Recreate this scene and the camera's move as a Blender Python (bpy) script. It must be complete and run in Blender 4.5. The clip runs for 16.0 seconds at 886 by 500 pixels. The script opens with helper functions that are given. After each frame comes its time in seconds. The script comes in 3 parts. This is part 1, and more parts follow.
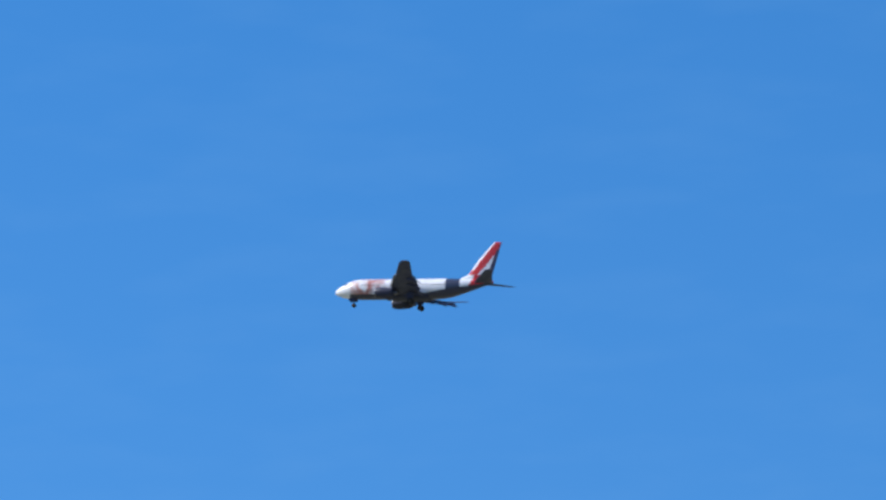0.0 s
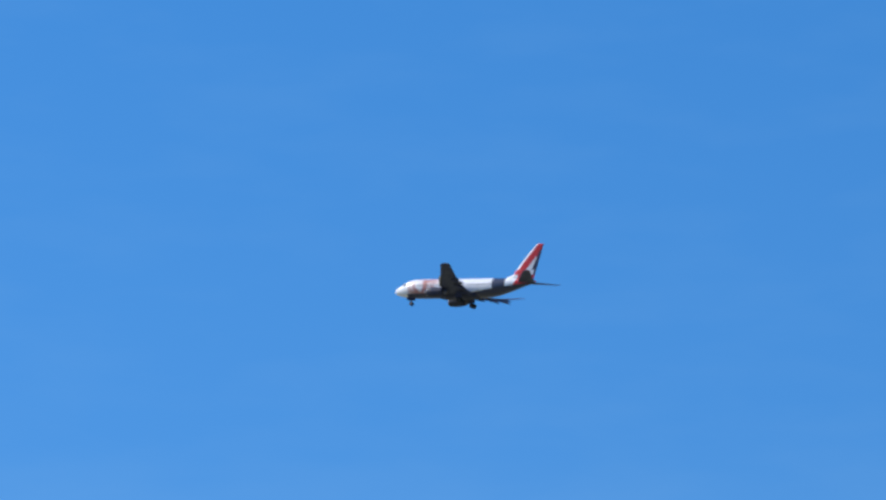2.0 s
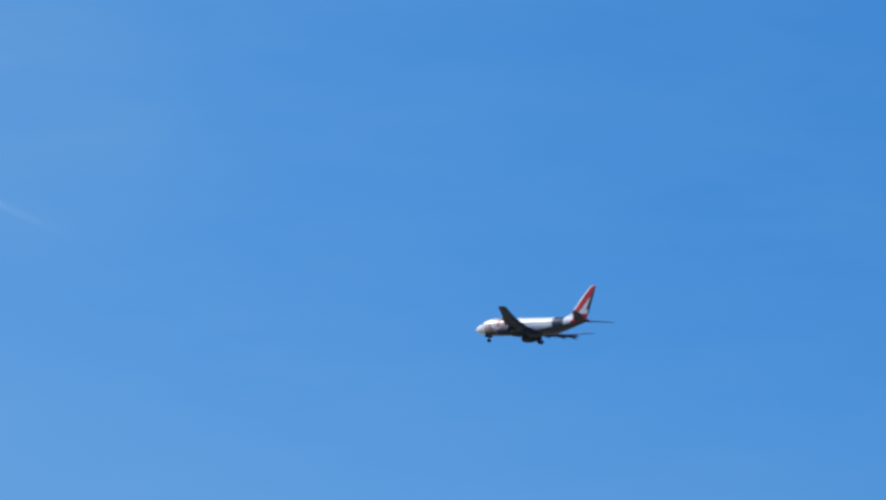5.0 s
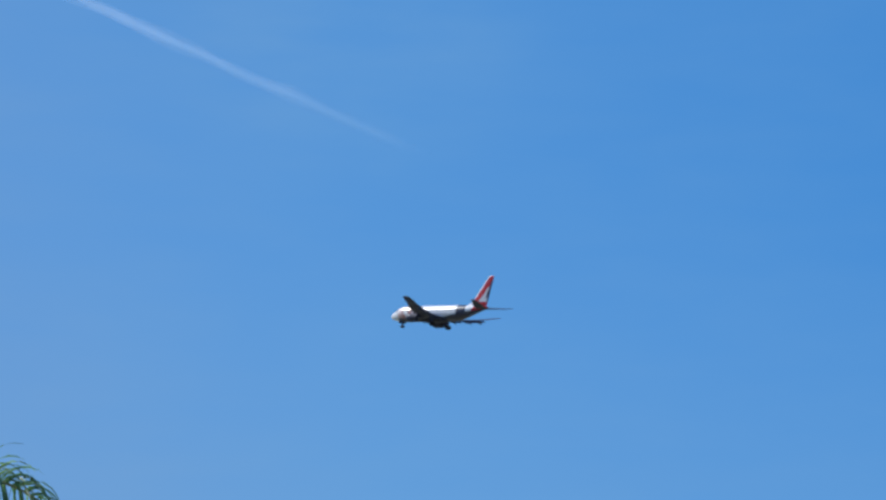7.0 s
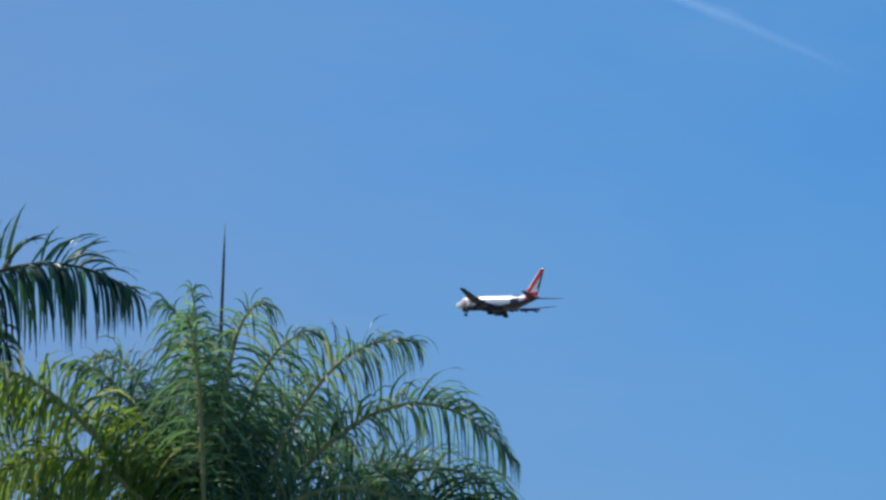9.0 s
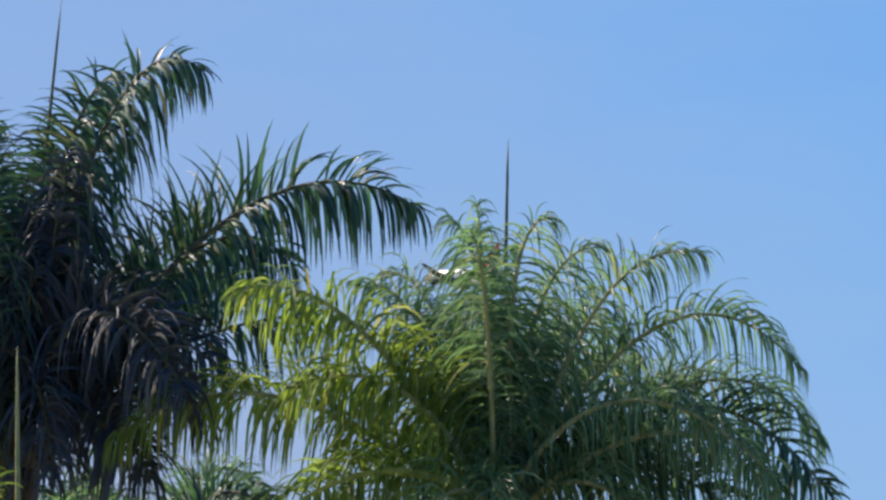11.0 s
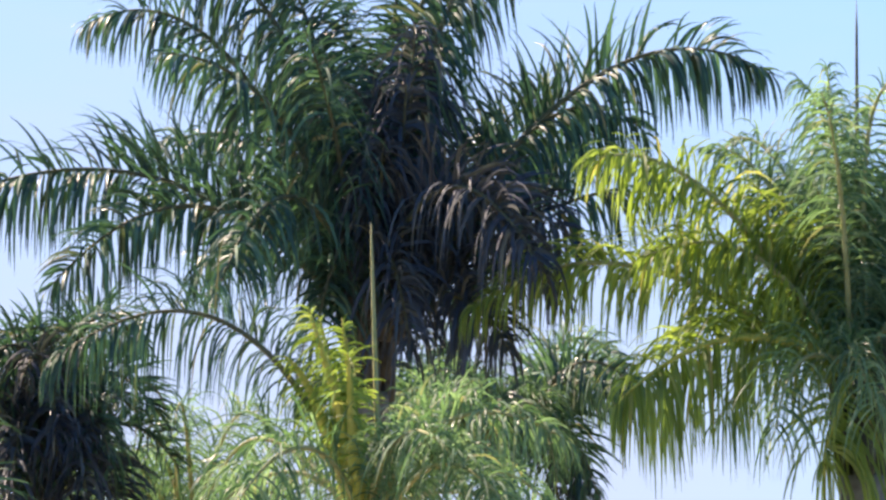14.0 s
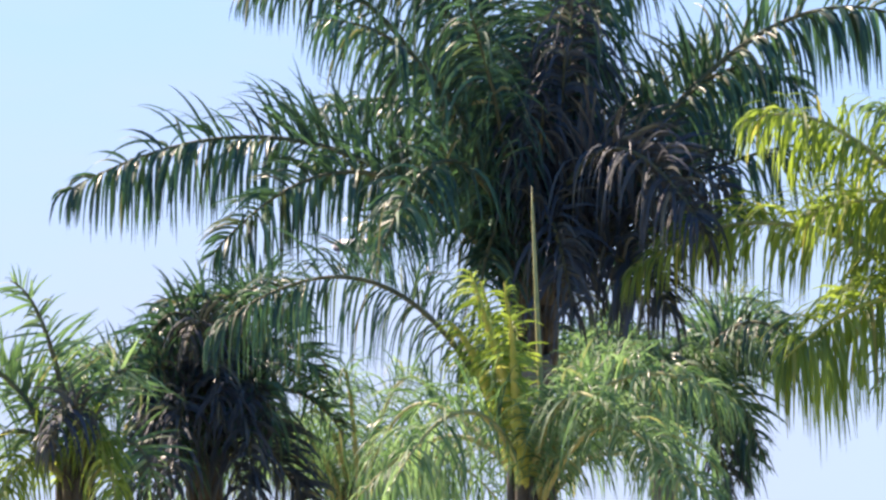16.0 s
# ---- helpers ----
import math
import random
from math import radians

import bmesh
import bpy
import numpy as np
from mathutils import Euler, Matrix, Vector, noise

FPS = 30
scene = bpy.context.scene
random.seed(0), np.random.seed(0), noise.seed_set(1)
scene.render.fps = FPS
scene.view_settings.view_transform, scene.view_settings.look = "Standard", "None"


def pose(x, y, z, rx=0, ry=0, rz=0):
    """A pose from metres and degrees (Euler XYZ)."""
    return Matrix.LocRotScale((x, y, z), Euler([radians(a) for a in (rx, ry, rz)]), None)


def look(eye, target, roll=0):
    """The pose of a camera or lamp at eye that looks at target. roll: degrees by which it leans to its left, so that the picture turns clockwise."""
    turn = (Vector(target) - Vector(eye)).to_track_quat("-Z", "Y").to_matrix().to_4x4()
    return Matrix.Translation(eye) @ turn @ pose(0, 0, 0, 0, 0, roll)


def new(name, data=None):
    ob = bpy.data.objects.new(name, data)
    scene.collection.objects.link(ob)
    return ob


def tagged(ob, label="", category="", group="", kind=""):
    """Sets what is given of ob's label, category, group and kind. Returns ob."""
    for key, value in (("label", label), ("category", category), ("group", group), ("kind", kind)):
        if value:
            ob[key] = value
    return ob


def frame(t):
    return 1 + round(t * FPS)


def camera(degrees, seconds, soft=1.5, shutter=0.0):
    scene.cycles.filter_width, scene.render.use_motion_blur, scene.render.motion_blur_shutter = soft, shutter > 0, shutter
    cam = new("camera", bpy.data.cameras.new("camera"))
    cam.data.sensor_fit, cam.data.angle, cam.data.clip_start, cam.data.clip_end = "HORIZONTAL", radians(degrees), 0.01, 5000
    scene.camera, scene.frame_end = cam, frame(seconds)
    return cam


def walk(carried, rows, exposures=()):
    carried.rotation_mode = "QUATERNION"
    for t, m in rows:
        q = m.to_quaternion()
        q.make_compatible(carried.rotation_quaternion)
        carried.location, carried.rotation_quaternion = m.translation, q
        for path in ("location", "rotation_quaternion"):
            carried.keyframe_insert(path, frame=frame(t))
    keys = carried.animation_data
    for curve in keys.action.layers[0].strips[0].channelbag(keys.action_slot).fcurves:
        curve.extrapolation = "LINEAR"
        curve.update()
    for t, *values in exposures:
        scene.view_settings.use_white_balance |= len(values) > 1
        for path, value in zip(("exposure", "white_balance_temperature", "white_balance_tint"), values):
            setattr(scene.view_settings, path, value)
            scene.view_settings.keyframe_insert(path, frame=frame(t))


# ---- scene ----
# ---- camera: it stands still at eye height and turns after the airliner ----
EYE = 1.6
cam = camera(10.298, 16.0, soft=2.8)


def aim(yaw, pitch, roll):
    return pose(0, 0, EYE, 90 + pitch, 0, yaw) @ pose(0, 0, 0, 0, 0, roll)


AIMS = [(0, 21.477, 12.403, -0.828), (0.5, 23.577, 12.193, -0.586), (1, 25.757, 11.946, -0.307), (1.5, 27.881, 11.669, -0.145),
        (2, 29.802, 11.464, 0.136), (2.5, 31.661, 11.303, 0.362), (3, 33.491, 11.171, 0.499), (3.5, 35.269, 11.033, 0.565),
        (3.7, 35.958, 10.978, 0.600), (5.8, 42.073, 10.044, 0.920), (6, 42.370, 9.947, 0.947), (6.5, 43.419, 9.676, 0.850)]
AIMS += [(7, 44.446, 9.389, 0.765), (7.5, 45.703, 9.121, 0.778), (8, 47.121, 8.876, 0.626), (8.5, 48.462, 8.658, 0.789),
         (9, 49.592, 8.419, 0.982), (9.2, 49.994, 8.313, 0.984), (11.3, 53.448, 7.172, 0.352), (11.5, 53.837, 7.069, 0.433)]
AIMS += [(12, 54.680, 6.808, 0.317), (12.5, 55.354, 6.572, 0.192), (13, 55.925, 6.317, -0.052), (13.5, 56.483, 6.084, -0.340),
         (14, 57.055, 5.855, -0.691), (14.5, 57.639, 5.683, -0.996), (15, 58.155, 5.579, -1.229), (15.5, 58.570, 5.497, -1.360),
         (16, 58.950, 5.462, -1.321)]
walk(cam, [(t, aim(*a)) for t, *a in AIMS],
     exposures=[(0, 0.18, 6500, 12), (3.7, 0.0, 6500, 11), (5.8, -0.12, 6450, 10), (9.2, -0.17, 6420, 9), (11.3, 0.52, 8000, 20), (12.5, 1.18, 8700, 24), (16, 1.20, 8500, 22)])

# ---- sky and sun ----
SUN = Vector((-0.70, -0.22, 0.76)).normalized()
world = bpy.data.worlds.new("sky")
scene.world = world
world.use_nodes = True
wn, wl = world.node_tree.nodes, world.node_tree.links
sky = wn.new("ShaderNodeTexSky")
sky.sky_type = "NISHITA"
sky.sun_disc = False
sky.sun_elevation = math.asin(SUN.z)
sky.sun_rotation = math.atan2(SUN.x, SUN.y)
sky.air_density, sky.dust_density, sky.ozone_density, sky.altitude = 1.0, 0.2, 4.0, 800
coord, split, lift, build = wn.new("ShaderNodeTexCoord"), wn.new("ShaderNodeSeparateXYZ"), wn.new("ShaderNodeMath"), wn.new("ShaderNodeCombineXYZ")
wl.new(coord.outputs["Generated"], split.inputs[0])
lift.operation = "MULTIPLY_ADD"
lift.inputs[1].default_value, lift.inputs[2].default_value = 0.50, 0.19
wl.new(split.outputs[2], lift.inputs[0])
wl.new(split.outputs[0], build.inputs[0])
wl.new(split.outputs[1], build.inputs[1])
wl.new(lift.outputs[0], build.inputs[2])
wl.new(build.outputs[0], sky.inputs[0])
tone = wn.new("ShaderNodeHueSaturation")
tone.inputs["Hue"].default_value, tone.inputs["Saturation"].default_value = 0.503, 1.33
wl.new(sky.outputs[0], tone.inputs["Color"])
# pale haze low over the horizon, streaked by thin high cloud
low = wn.new("ShaderNodeMapRange")
low.inputs["From Min"].default_value, low.inputs["From Max"].default_value = 0.165, 0.03
low.inputs["To Min"].default_value, low.inputs["To Max"].default_value = 0.0, 0.56
wl.new(split.outputs[2], low.inputs["Value"])
streak, stretch, veil, total = wn.new("ShaderNodeTexNoise"), wn.new("ShaderNodeMapping"), wn.new("ShaderNodeMapRange"), wn.new("ShaderNodeMath")
stretch.inputs["Scale"].default_value, stretch.inputs["Rotation"].default_value = (6, 6, 22), (0.12, 0.10, 0)
wl.new(coord.outputs["Generated"], stretch.inputs[0])
wl.new(stretch.outputs[0], streak.inputs["Vector"])
streak.inputs["Detail"].default_value = 5
veil.inputs["From Min"].default_value, veil.inputs["From Max"].default_value = 0.35, 0.75
veil.inputs["To Min"].default_value, veil.inputs["To Max"].default_value = -0.02, 0.06
wl.new(streak.outputs[0], veil.inputs["Value"])
# the sky pales towards the sun's side
sunward, pale, both = wn.new("ShaderNodeVectorMath"), wn.new("ShaderNodeMapRange"), wn.new("ShaderNodeMath")
sunward.operation = "DOT_PRODUCT"
sunward.inputs[1].default_value = Vector((SUN.x, SUN.y, 0)).normalized()
wl.new(coord.outputs["Generated"], sunward.inputs[0])
pale.inputs["From Min"].default_value, pale.inputs["From Max"].default_value = 0.275, 0.665
pale.interpolation_type = "SMOOTHSTEP"
pale.inputs["To Min"].default_value, pale.inputs["To Max"].default_value = 0.0, 0.58
wl.new(sunward.outputs["Value"], pale.inputs["Value"])
wl.new(low.outputs[0], both.inputs[0])
wl.new(pale.outputs[0], both.inputs[1])
total.operation, total.use_clamp = "ADD", True
wl.new(both.outputs[0], total.inputs[0])
# one faint wisp of cirrus high above the palms
wisp, near, fleck, clouds = wn.new("ShaderNodeVectorMath"), wn.new("ShaderNodeMapRange"), wn.new("ShaderNodeMath"), wn.new("ShaderNodeMath")
wisp.operation, near.interpolation_type = "DOT_PRODUCT", "SMOOTHSTEP"
wisp.inputs[1].default_value = (-0.6984, 0.6838, 0.2113)
wl.new(coord.outputs["Generated"], wisp.inputs[0])
near.inputs["From Min"].default_value, near.inputs["From Max"].default_value = 0.9990, 1.0
near.inputs["To Min"].default_value, near.inputs["To Max"].default_value = 0.0, 0.20
wl.new(wisp.outputs["Value"], near.inputs["Value"])
fleck.operation = "MULTIPLY"
wl.new(near.outputs[0], fleck.inputs[0])
wl.new(streak.outputs[0], fleck.inputs[1])
wl.new(fleck.outputs[0], clouds.inputs[0])
wl.new(veil.outputs[0], clouds.inputs[1])
wl.new(clouds.outputs[0], total.inputs[1])
haze = wn.new("ShaderNodeMix")
haze.data_type = "RGBA"
# the haze is blue away from the sun and whiter towards it
white, tint = wn.new("ShaderNodeMapRange"), wn.new("ShaderNodeMix")
white.inputs["From Min"].default_value, white.inputs["From Max"].default_value = 0.46, 0.62
wl.new(sunward.outputs["Value"], white.inputs["Value"])
tint.data_type = "RGBA"
tint.inputs[6].default_value, tint.inputs[7].default_value = (1.45, 3.05, 5.2, 1), (1.75, 2.66, 4.35, 1)
wl.new(white.outputs[0], tint.inputs[0])
wl.new(tint.outputs[2], haze.inputs[7])
wl.new(total.outputs[0], haze.inputs[0])
wl.new(tone.outputs[0], haze.inputs[6])
wl.new(haze.outputs[2], wn["Background"].inputs["Color"])
wn["Background"].inputs["Strength"].default_value = 0.14

sun = new("sun", bpy.data.lights.new("sun", "SUN"))
sun.data.energy, sun.data.angle, sun.data.color = 5.0, radians(0.53), (1.0, 0.97, 0.92)
sun.matrix_world = look((0, 0, 60), Vector((0, 0, 60)) - SUN)


# ---- materials ----
def material(name, rough=0.6, metal=0.0, color=(0.5, 0.5, 0.5)):
    m = bpy.data.materials.new(name)
    m.use_nodes = True
    b = m.node_tree.nodes["Principled BSDF"]
    b.inputs["Base Color"].default_value = (*color, 1)
    b.inputs["Roughness"].default_value, b.inputs["Metallic"].default_value = rough, metal
    return m, m.node_tree.nodes, m.node_tree.links, b


def ramp(nodes, stops):
    r = nodes.new("ShaderNodeValToRGB")
    e = r.color_ramp.elements
    while len(e) < len(stops):
        e.new(0.5)
    for i, (p, c) in enumerate(stops):
        e[i].position, e[i].color = p, (*c, 1)
    return r


def noise_node(nodes, links, scale, detail=3.0, coord="Object", distortion=0.0):
    tc, n = nodes.new("ShaderNodeTexCoord"), nodes.new("ShaderNodeTexNoise")
    n.inputs["Scale"].default_value, n.inputs["Detail"].default_value, n.inputs["Distortion"].default_value = scale, detail, distortion
    links.new(tc.outputs[coord], n.inputs["Vector"])
    return n


def mix_color(nodes, links, kind, fac, a, b):
    m = nodes.new("ShaderNodeMix")
    m.data_type, m.blend_type = "RGBA", kind
    for sock, v in ((m.inputs[0], fac), (m.inputs[6], a), (m.inputs[7], b)):
        if hasattr(v, "links"):
            links.new(v, sock)
        else:
            sock.default_value = v if isinstance(v, float) else (*v, 1)
    return m.outputs[2]


def maths(nodes, links, op, a, b=0.0, c=None):
    m = nodes.new("ShaderNodeMath")
    m.operation = op
    for sock, v in zip(m.inputs, (a, b, c)):
        if v is None:
            continue
        if hasattr(v, "links"):
            links.new(v, sock)
        else:
            sock.default_value = v
    return m.outputs[0]


def bump(nodes, links, bsdf, height, strength, distance):
    n = nodes.new("ShaderNodeBump")
    n.inputs["Strength"].default_value, n.inputs["Distance"].default_value = strength, distance
    links.new(height, n.inputs["Height"])
    links.new(n.outputs[0], bsdf.inputs["Normal"])


def leaf_material(name, dark, mid, light, dry, shine=0.46, through_light=0.36):
    """Waxy leaflets: each has its own tint and gloss, blotched along its length, and lets some light through."""
    m, n, l, b = material(name, shine)
    geo = n.new("ShaderNodeNewGeometry")
    wax = n.new("ShaderNodeMapRange")
    wax.inputs["To Min"].default_value, wax.inputs["To Max"].default_value = shine * 0.7, shine * 1.5
    l.new(geo.outputs["Random Per Island"], wax.inputs["Value"])
    l.new(wax.outputs[0], b.inputs["Roughness"])
    r = ramp(n, [(0.0, dark), (0.45, mid), (0.92, light), (1.0, dry)])
    l.new(geo.outputs["Random Per Island"], r.inputs[0])
    blotch = noise_node(n, l, 2.2, 4)
    shade = ramp(n, [(0.3, (0.6, 0.65, 0.6)), (0.7, (1.25, 1.2, 1.1))])
    l.new(blotch.outputs[0], shade.inputs[0])
    col = mix_color(n, l, "MULTIPLY", 1.0, r.outputs[0], shade.outputs[0])
    l.new(col, b.inputs["Base Color"])
    b.inputs["Specular IOR Level"].default_value = 0.5
    t = n.new("ShaderNodeBsdfTranslucent")
    l.new(mix_color(n, l, "MULTIPLY", 1.0, col, (1.2, 1.32, 0.75)), t.inputs["Color"])
    mix = n.new("ShaderNodeMixShader")
    mix.inputs[0].default_value = through_light
    l.new(b.outputs[0], mix.inputs[1])
    l.new(t.outputs[0], mix.inputs[2])
    l.new(mix.outputs[0], n["Material Output"].inputs[0])
    return m


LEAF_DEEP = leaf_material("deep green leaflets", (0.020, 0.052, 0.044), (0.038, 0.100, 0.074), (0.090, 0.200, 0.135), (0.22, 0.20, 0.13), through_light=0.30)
LEAF_FRESH = leaf_material("fresh green leaflets", (0.066, 0.138, 0.088), (0.132, 0.242, 0.150), (0.240, 0.370, 0.260), (0.36, 0.34, 0.22), through_light=0.52)
LEAF_YELLOW = leaf_material("yellow green leaflets", (0.145, 0.215, 0.055), (0.230, 0.315, 0.090), (0.325, 0.410, 0.150), (0.46, 0.38, 0.18), through_light=0.62)
# darker navy-grey leaf copy: crown shade put into the colour
LEAF_SHADE = leaf_material("leaflets with shade in their colour", (0.034, 0.038, 0.058), (0.054, 0.060, 0.086), (0.086, 0.098, 0.118), (0.20, 0.18, 0.15), shine=0.6, through_light=0.15)


def stalk_material(name, a, b_):
    m, n, l, b = material(name, 0.68)
    nz = noise_node(n, l, 9.0, 4)
    r = ramp(n, [(0.3, a), (0.7, b_)])
    l.new(nz.outputs[0], r.inputs[0])
    l.new(r.outputs[0], b.inputs["Base Color"])
    bump(n, l, b, nz.outputs[0], 0.4, 0.01)
    return m


STALK_DARK = stalk_material("brown green stalk", (0.06, 0.06, 0.03), (0.14, 0.13, 0.06))
STALK_LIGHT = stalk_material("pale yellow stalk", (0.24, 0.25, 0.09), (0.42, 0.38, 0.18))
STALK_YELLOW = stalk_material("yellow green stalk", (0.36, 0.36, 0.05), (0.56, 0.48, 0.12))
BARK = stalk_material("ringed grey bark", (0.10, 0.09, 0.075), (0.22, 0.20, 0.17))
FIBRE = stalk_material("dark fibrous leaf sheath", (0.025, 0.02, 0.018), (0.09, 0.07, 0.05))


def ground_material():
    m, n, l, b = material("dry grass and soil", 0.95)
    big, fine = noise_node(n, l, 0.05, 6), noise_node(n, l, 3.0, 6)
    r1 = ramp(n, [(0.35, (0.13, 0.14, 0.075)), (0.65, (0.26, 0.24, 0.16))])
    r2 = ramp(n, [(0.3, (0.7, 0.7, 0.7)), (0.7, (1.25, 1.2, 1.1))])
    l.new(big.outputs[0], r1.inputs[0])
    l.new(fine.outputs[0], r2.inputs[0])
    l.new(mix_color(n, l, "MULTIPLY", 1.0, r1.outputs[0], r2.outputs[0]), b.inputs["Base Color"])
    bump(n, l, b, fine.outputs[0], 0.6, 0.05)
    return m


def paint(name, color, rough=0.32, metal=0.0, soil=0.12):
    m, n, l, b = material(name, rough, metal)
    nz = noise_node(n, l, 0.9, 6)
    r = ramp(n, [(0.35, tuple(c * (1 - soil) for c in color)), (0.65, color)])
    l.new(nz.outputs[0], r.inputs[0])
    l.new(r.outputs[0], b.inputs["Base Color"])
    rr = ramp(n, [(0.3, (rough * 0.8,) * 3), (0.7, (min(1, rough * 1.3),) * 3)])
    l.new(nz.outputs[0], rr.inputs[0])
    l.new(rr.outputs[0], b.inputs["Roughness"])
    return m


WHITE = paint("white aircraft paint", (0.80, 0.80, 0.80))
GREY = paint("grey aircraft paint", (0.028, 0.036, 0.086), 0.65)
DARK = paint("dark grey aircraft paint", (0.018, 0.024, 0.056), 0.7)
RED = paint("orange red aircraft paint", (0.60, 0.030, 0.030))
ALLOY = paint("dull bare alloy", (0.30, 0.30, 0.33), 0.55, 1.0)
STEEL = paint("gear leg steel", (0.12, 0.12, 0.14), 0.5, 0.6)
RUBBER = paint("tyre rubber", (0.018, 0.018, 0.019), 0.85)
GLASS = paint("dark cockpit glass", (0.012, 0.014, 0.018), 0.08)


def livery_material():
    """White upper hull, underside shade painted dark, a slanted dark band before the tail and orange swirls behind the
    nose.
    """
    m, n, l, b = material("airliner hull livery", 0.3)
    tc, sep = n.new("ShaderNodeTexCoord"), n.new("ShaderNodeSeparateXYZ")
    l.new(tc.outputs["Object"], sep.inputs[0])
    x, z = sep.outputs[0], sep.outputs[2]
    grime = noise_node(n, l, 0.8, 6)
    g = ramp(n, [(0.3, (0.72, 0.72, 0.72)), (0.7, (0.84, 0.84, 0.84))])
    l.new(grime.outputs[0], g.inputs[0])
    col = g.outputs[0]
    # orange swirls
    wave = noise_node(n, l, 0.26, 1, distortion=1.2)
    sw = ramp(n, [(0.36, (0.1,) * 3), (0.46, (0.9,) * 3), (0.56, (0.9,) * 3), (0.66, (0, 0, 0))])
    l.new(wave.outputs[0], sw.inputs[0])
    off = maths(n, l, "MULTIPLY_ADD", x, 0.27, 2.4)
    zone = maths(n, l, "MAXIMUM", maths(n, l, "MULTIPLY_ADD", maths(n, l, "MULTIPLY", off, off), -1.0, 1.0), 0.0)
    art = maths(n, l, "MULTIPLY", maths(n, l, "POWER", zone, 0.5), sw.outputs[0])
    col = mix_color(n, l, "MIX", art, col, (0.42, 0.11, 0.075))
    # orange-red sweep below the fin
    col = mix_color(n, l, "MIX", maths(n, l, "GREATER_THAN", maths(n, l, "MULTIPLY_ADD", z, -0.5, x), 11.3), col, (0.60, 0.030, 0.030))
    # slanted band, then dark flank below the fin
    slant = maths(n, l, "MULTIPLY_ADD", z, 0.12, x)
    band = maths(n, l, "MULTIPLY", maths(n, l, "GREATER_THAN", slant, 7.1), maths(n, l, "LESS_THAN", slant, 9.9))
    col = mix_color(n, l, "MIX", band, col, (0.045, 0.052, 0.085))
    # belly: underside shade put into the colour; its upper limit rises towards the tail
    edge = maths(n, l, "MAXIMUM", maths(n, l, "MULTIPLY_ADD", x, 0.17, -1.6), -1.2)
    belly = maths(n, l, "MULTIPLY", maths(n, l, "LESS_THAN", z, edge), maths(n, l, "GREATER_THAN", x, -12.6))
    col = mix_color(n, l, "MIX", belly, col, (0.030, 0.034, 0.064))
    l.new(col, b.inputs["Base Color"])
    return m


LIVERY = livery_material()


# ---- mesh helpers ----
def mesh_from(name, verts, faces, mats, index=None, smooth=True):
    me = bpy.data.meshes.new(name)
    me.from_pydata([tuple(map(float, v)) for v in verts], [], faces)
    for m in mats:
        me.materials.append(m)
    if index is not None:
        me.polygons.foreach_set("material_index", index)
    me.polygons.foreach_set("use_smooth", [smooth] * len(me.polygons))
    me.update()
    return me


def piece(name, me, parent=None, label="", kind=""):
    ob = new(name, me)
    ob.parent = parent
    return tagged(ob, label=label, kind=kind)


def thing(name, m, label, category, group="", kind=""):
    ob = new(name)
    ob.empty_display_size = 0.3
    ob.matrix_world = m
    return tagged(ob, label, category, group, kind)


def lofted(rings, cap=True):
    """Verts and faces through closed rings of equal length."""
    k = len(rings[0])
    verts = [p for r in rings for p in r]
    faces = [(i * k + j, i * k + (j + 1) % k, (i + 1) * k + (j + 1) % k, (i + 1) * k + j) for i in range(len(rings) - 1) for j in range(k)]
    if cap:
        faces += [tuple(range(k))[::-1], tuple((len(rings) - 1) * k + j for j in range(k))]
    return verts, faces


def tube(path, radii, sides=8):
    rings = []
    for i, p in enumerate(path):
        a, b = Vector(path[max(i - 1, 0)]), Vector(path[min(i + 1, len(path) - 1)])
        t = (b - a).normalized()
        s = t.cross(Vector((0, 0, 1)) if abs(t.z) < 0.95 else Vector((0, 1, 0))).normalized()
        u = s.cross(t)
        rings.append([Vector(p) + (s * math.cos(q) + u * math.sin(q)) * radii[i] for q in (2 * math.pi * j / sides for j in range(sides))])
    return lofted(rings)


def joined(*parts):
    verts, faces = [], []
    for v, f in parts:
        o = len(verts)
        verts += list(v)
        faces += [tuple(i + o for i in q) for q in f]
    return verts, faces


# ---- ground ----
def build_ground():
    verts, faces = [], []
    rad = [0] + [2.0 * 1.22 ** i for i in range(39)]
    seg = 48
    verts.append((0, 0, 0))
    for r in rad[1:]:
        for j in range(seg):
            a = 2 * math.pi * j / seg
            x, y = r * math.cos(a), r * math.sin(a)
            verts.append((x, y, 0.06 * noise.noise((x * 0.08, y * 0.08, 0)) if r < 300 else 0))
    faces += [(0, 1 + j, 1 + (j + 1) % seg) for j in range(seg)]
    for i in range(len(rad) - 2):
        o = 1 + i * seg
        faces += [(o + j, o + seg + j, o + seg + (j + 1) % seg, o + (j + 1) % seg) for j in range(seg)]
    ob = piece("ground", mesh_from("ground", verts, faces, [ground_material()]), kind="structure")
    tagged(ob, "level ground of dry grass and soil", "ground")


build_ground()

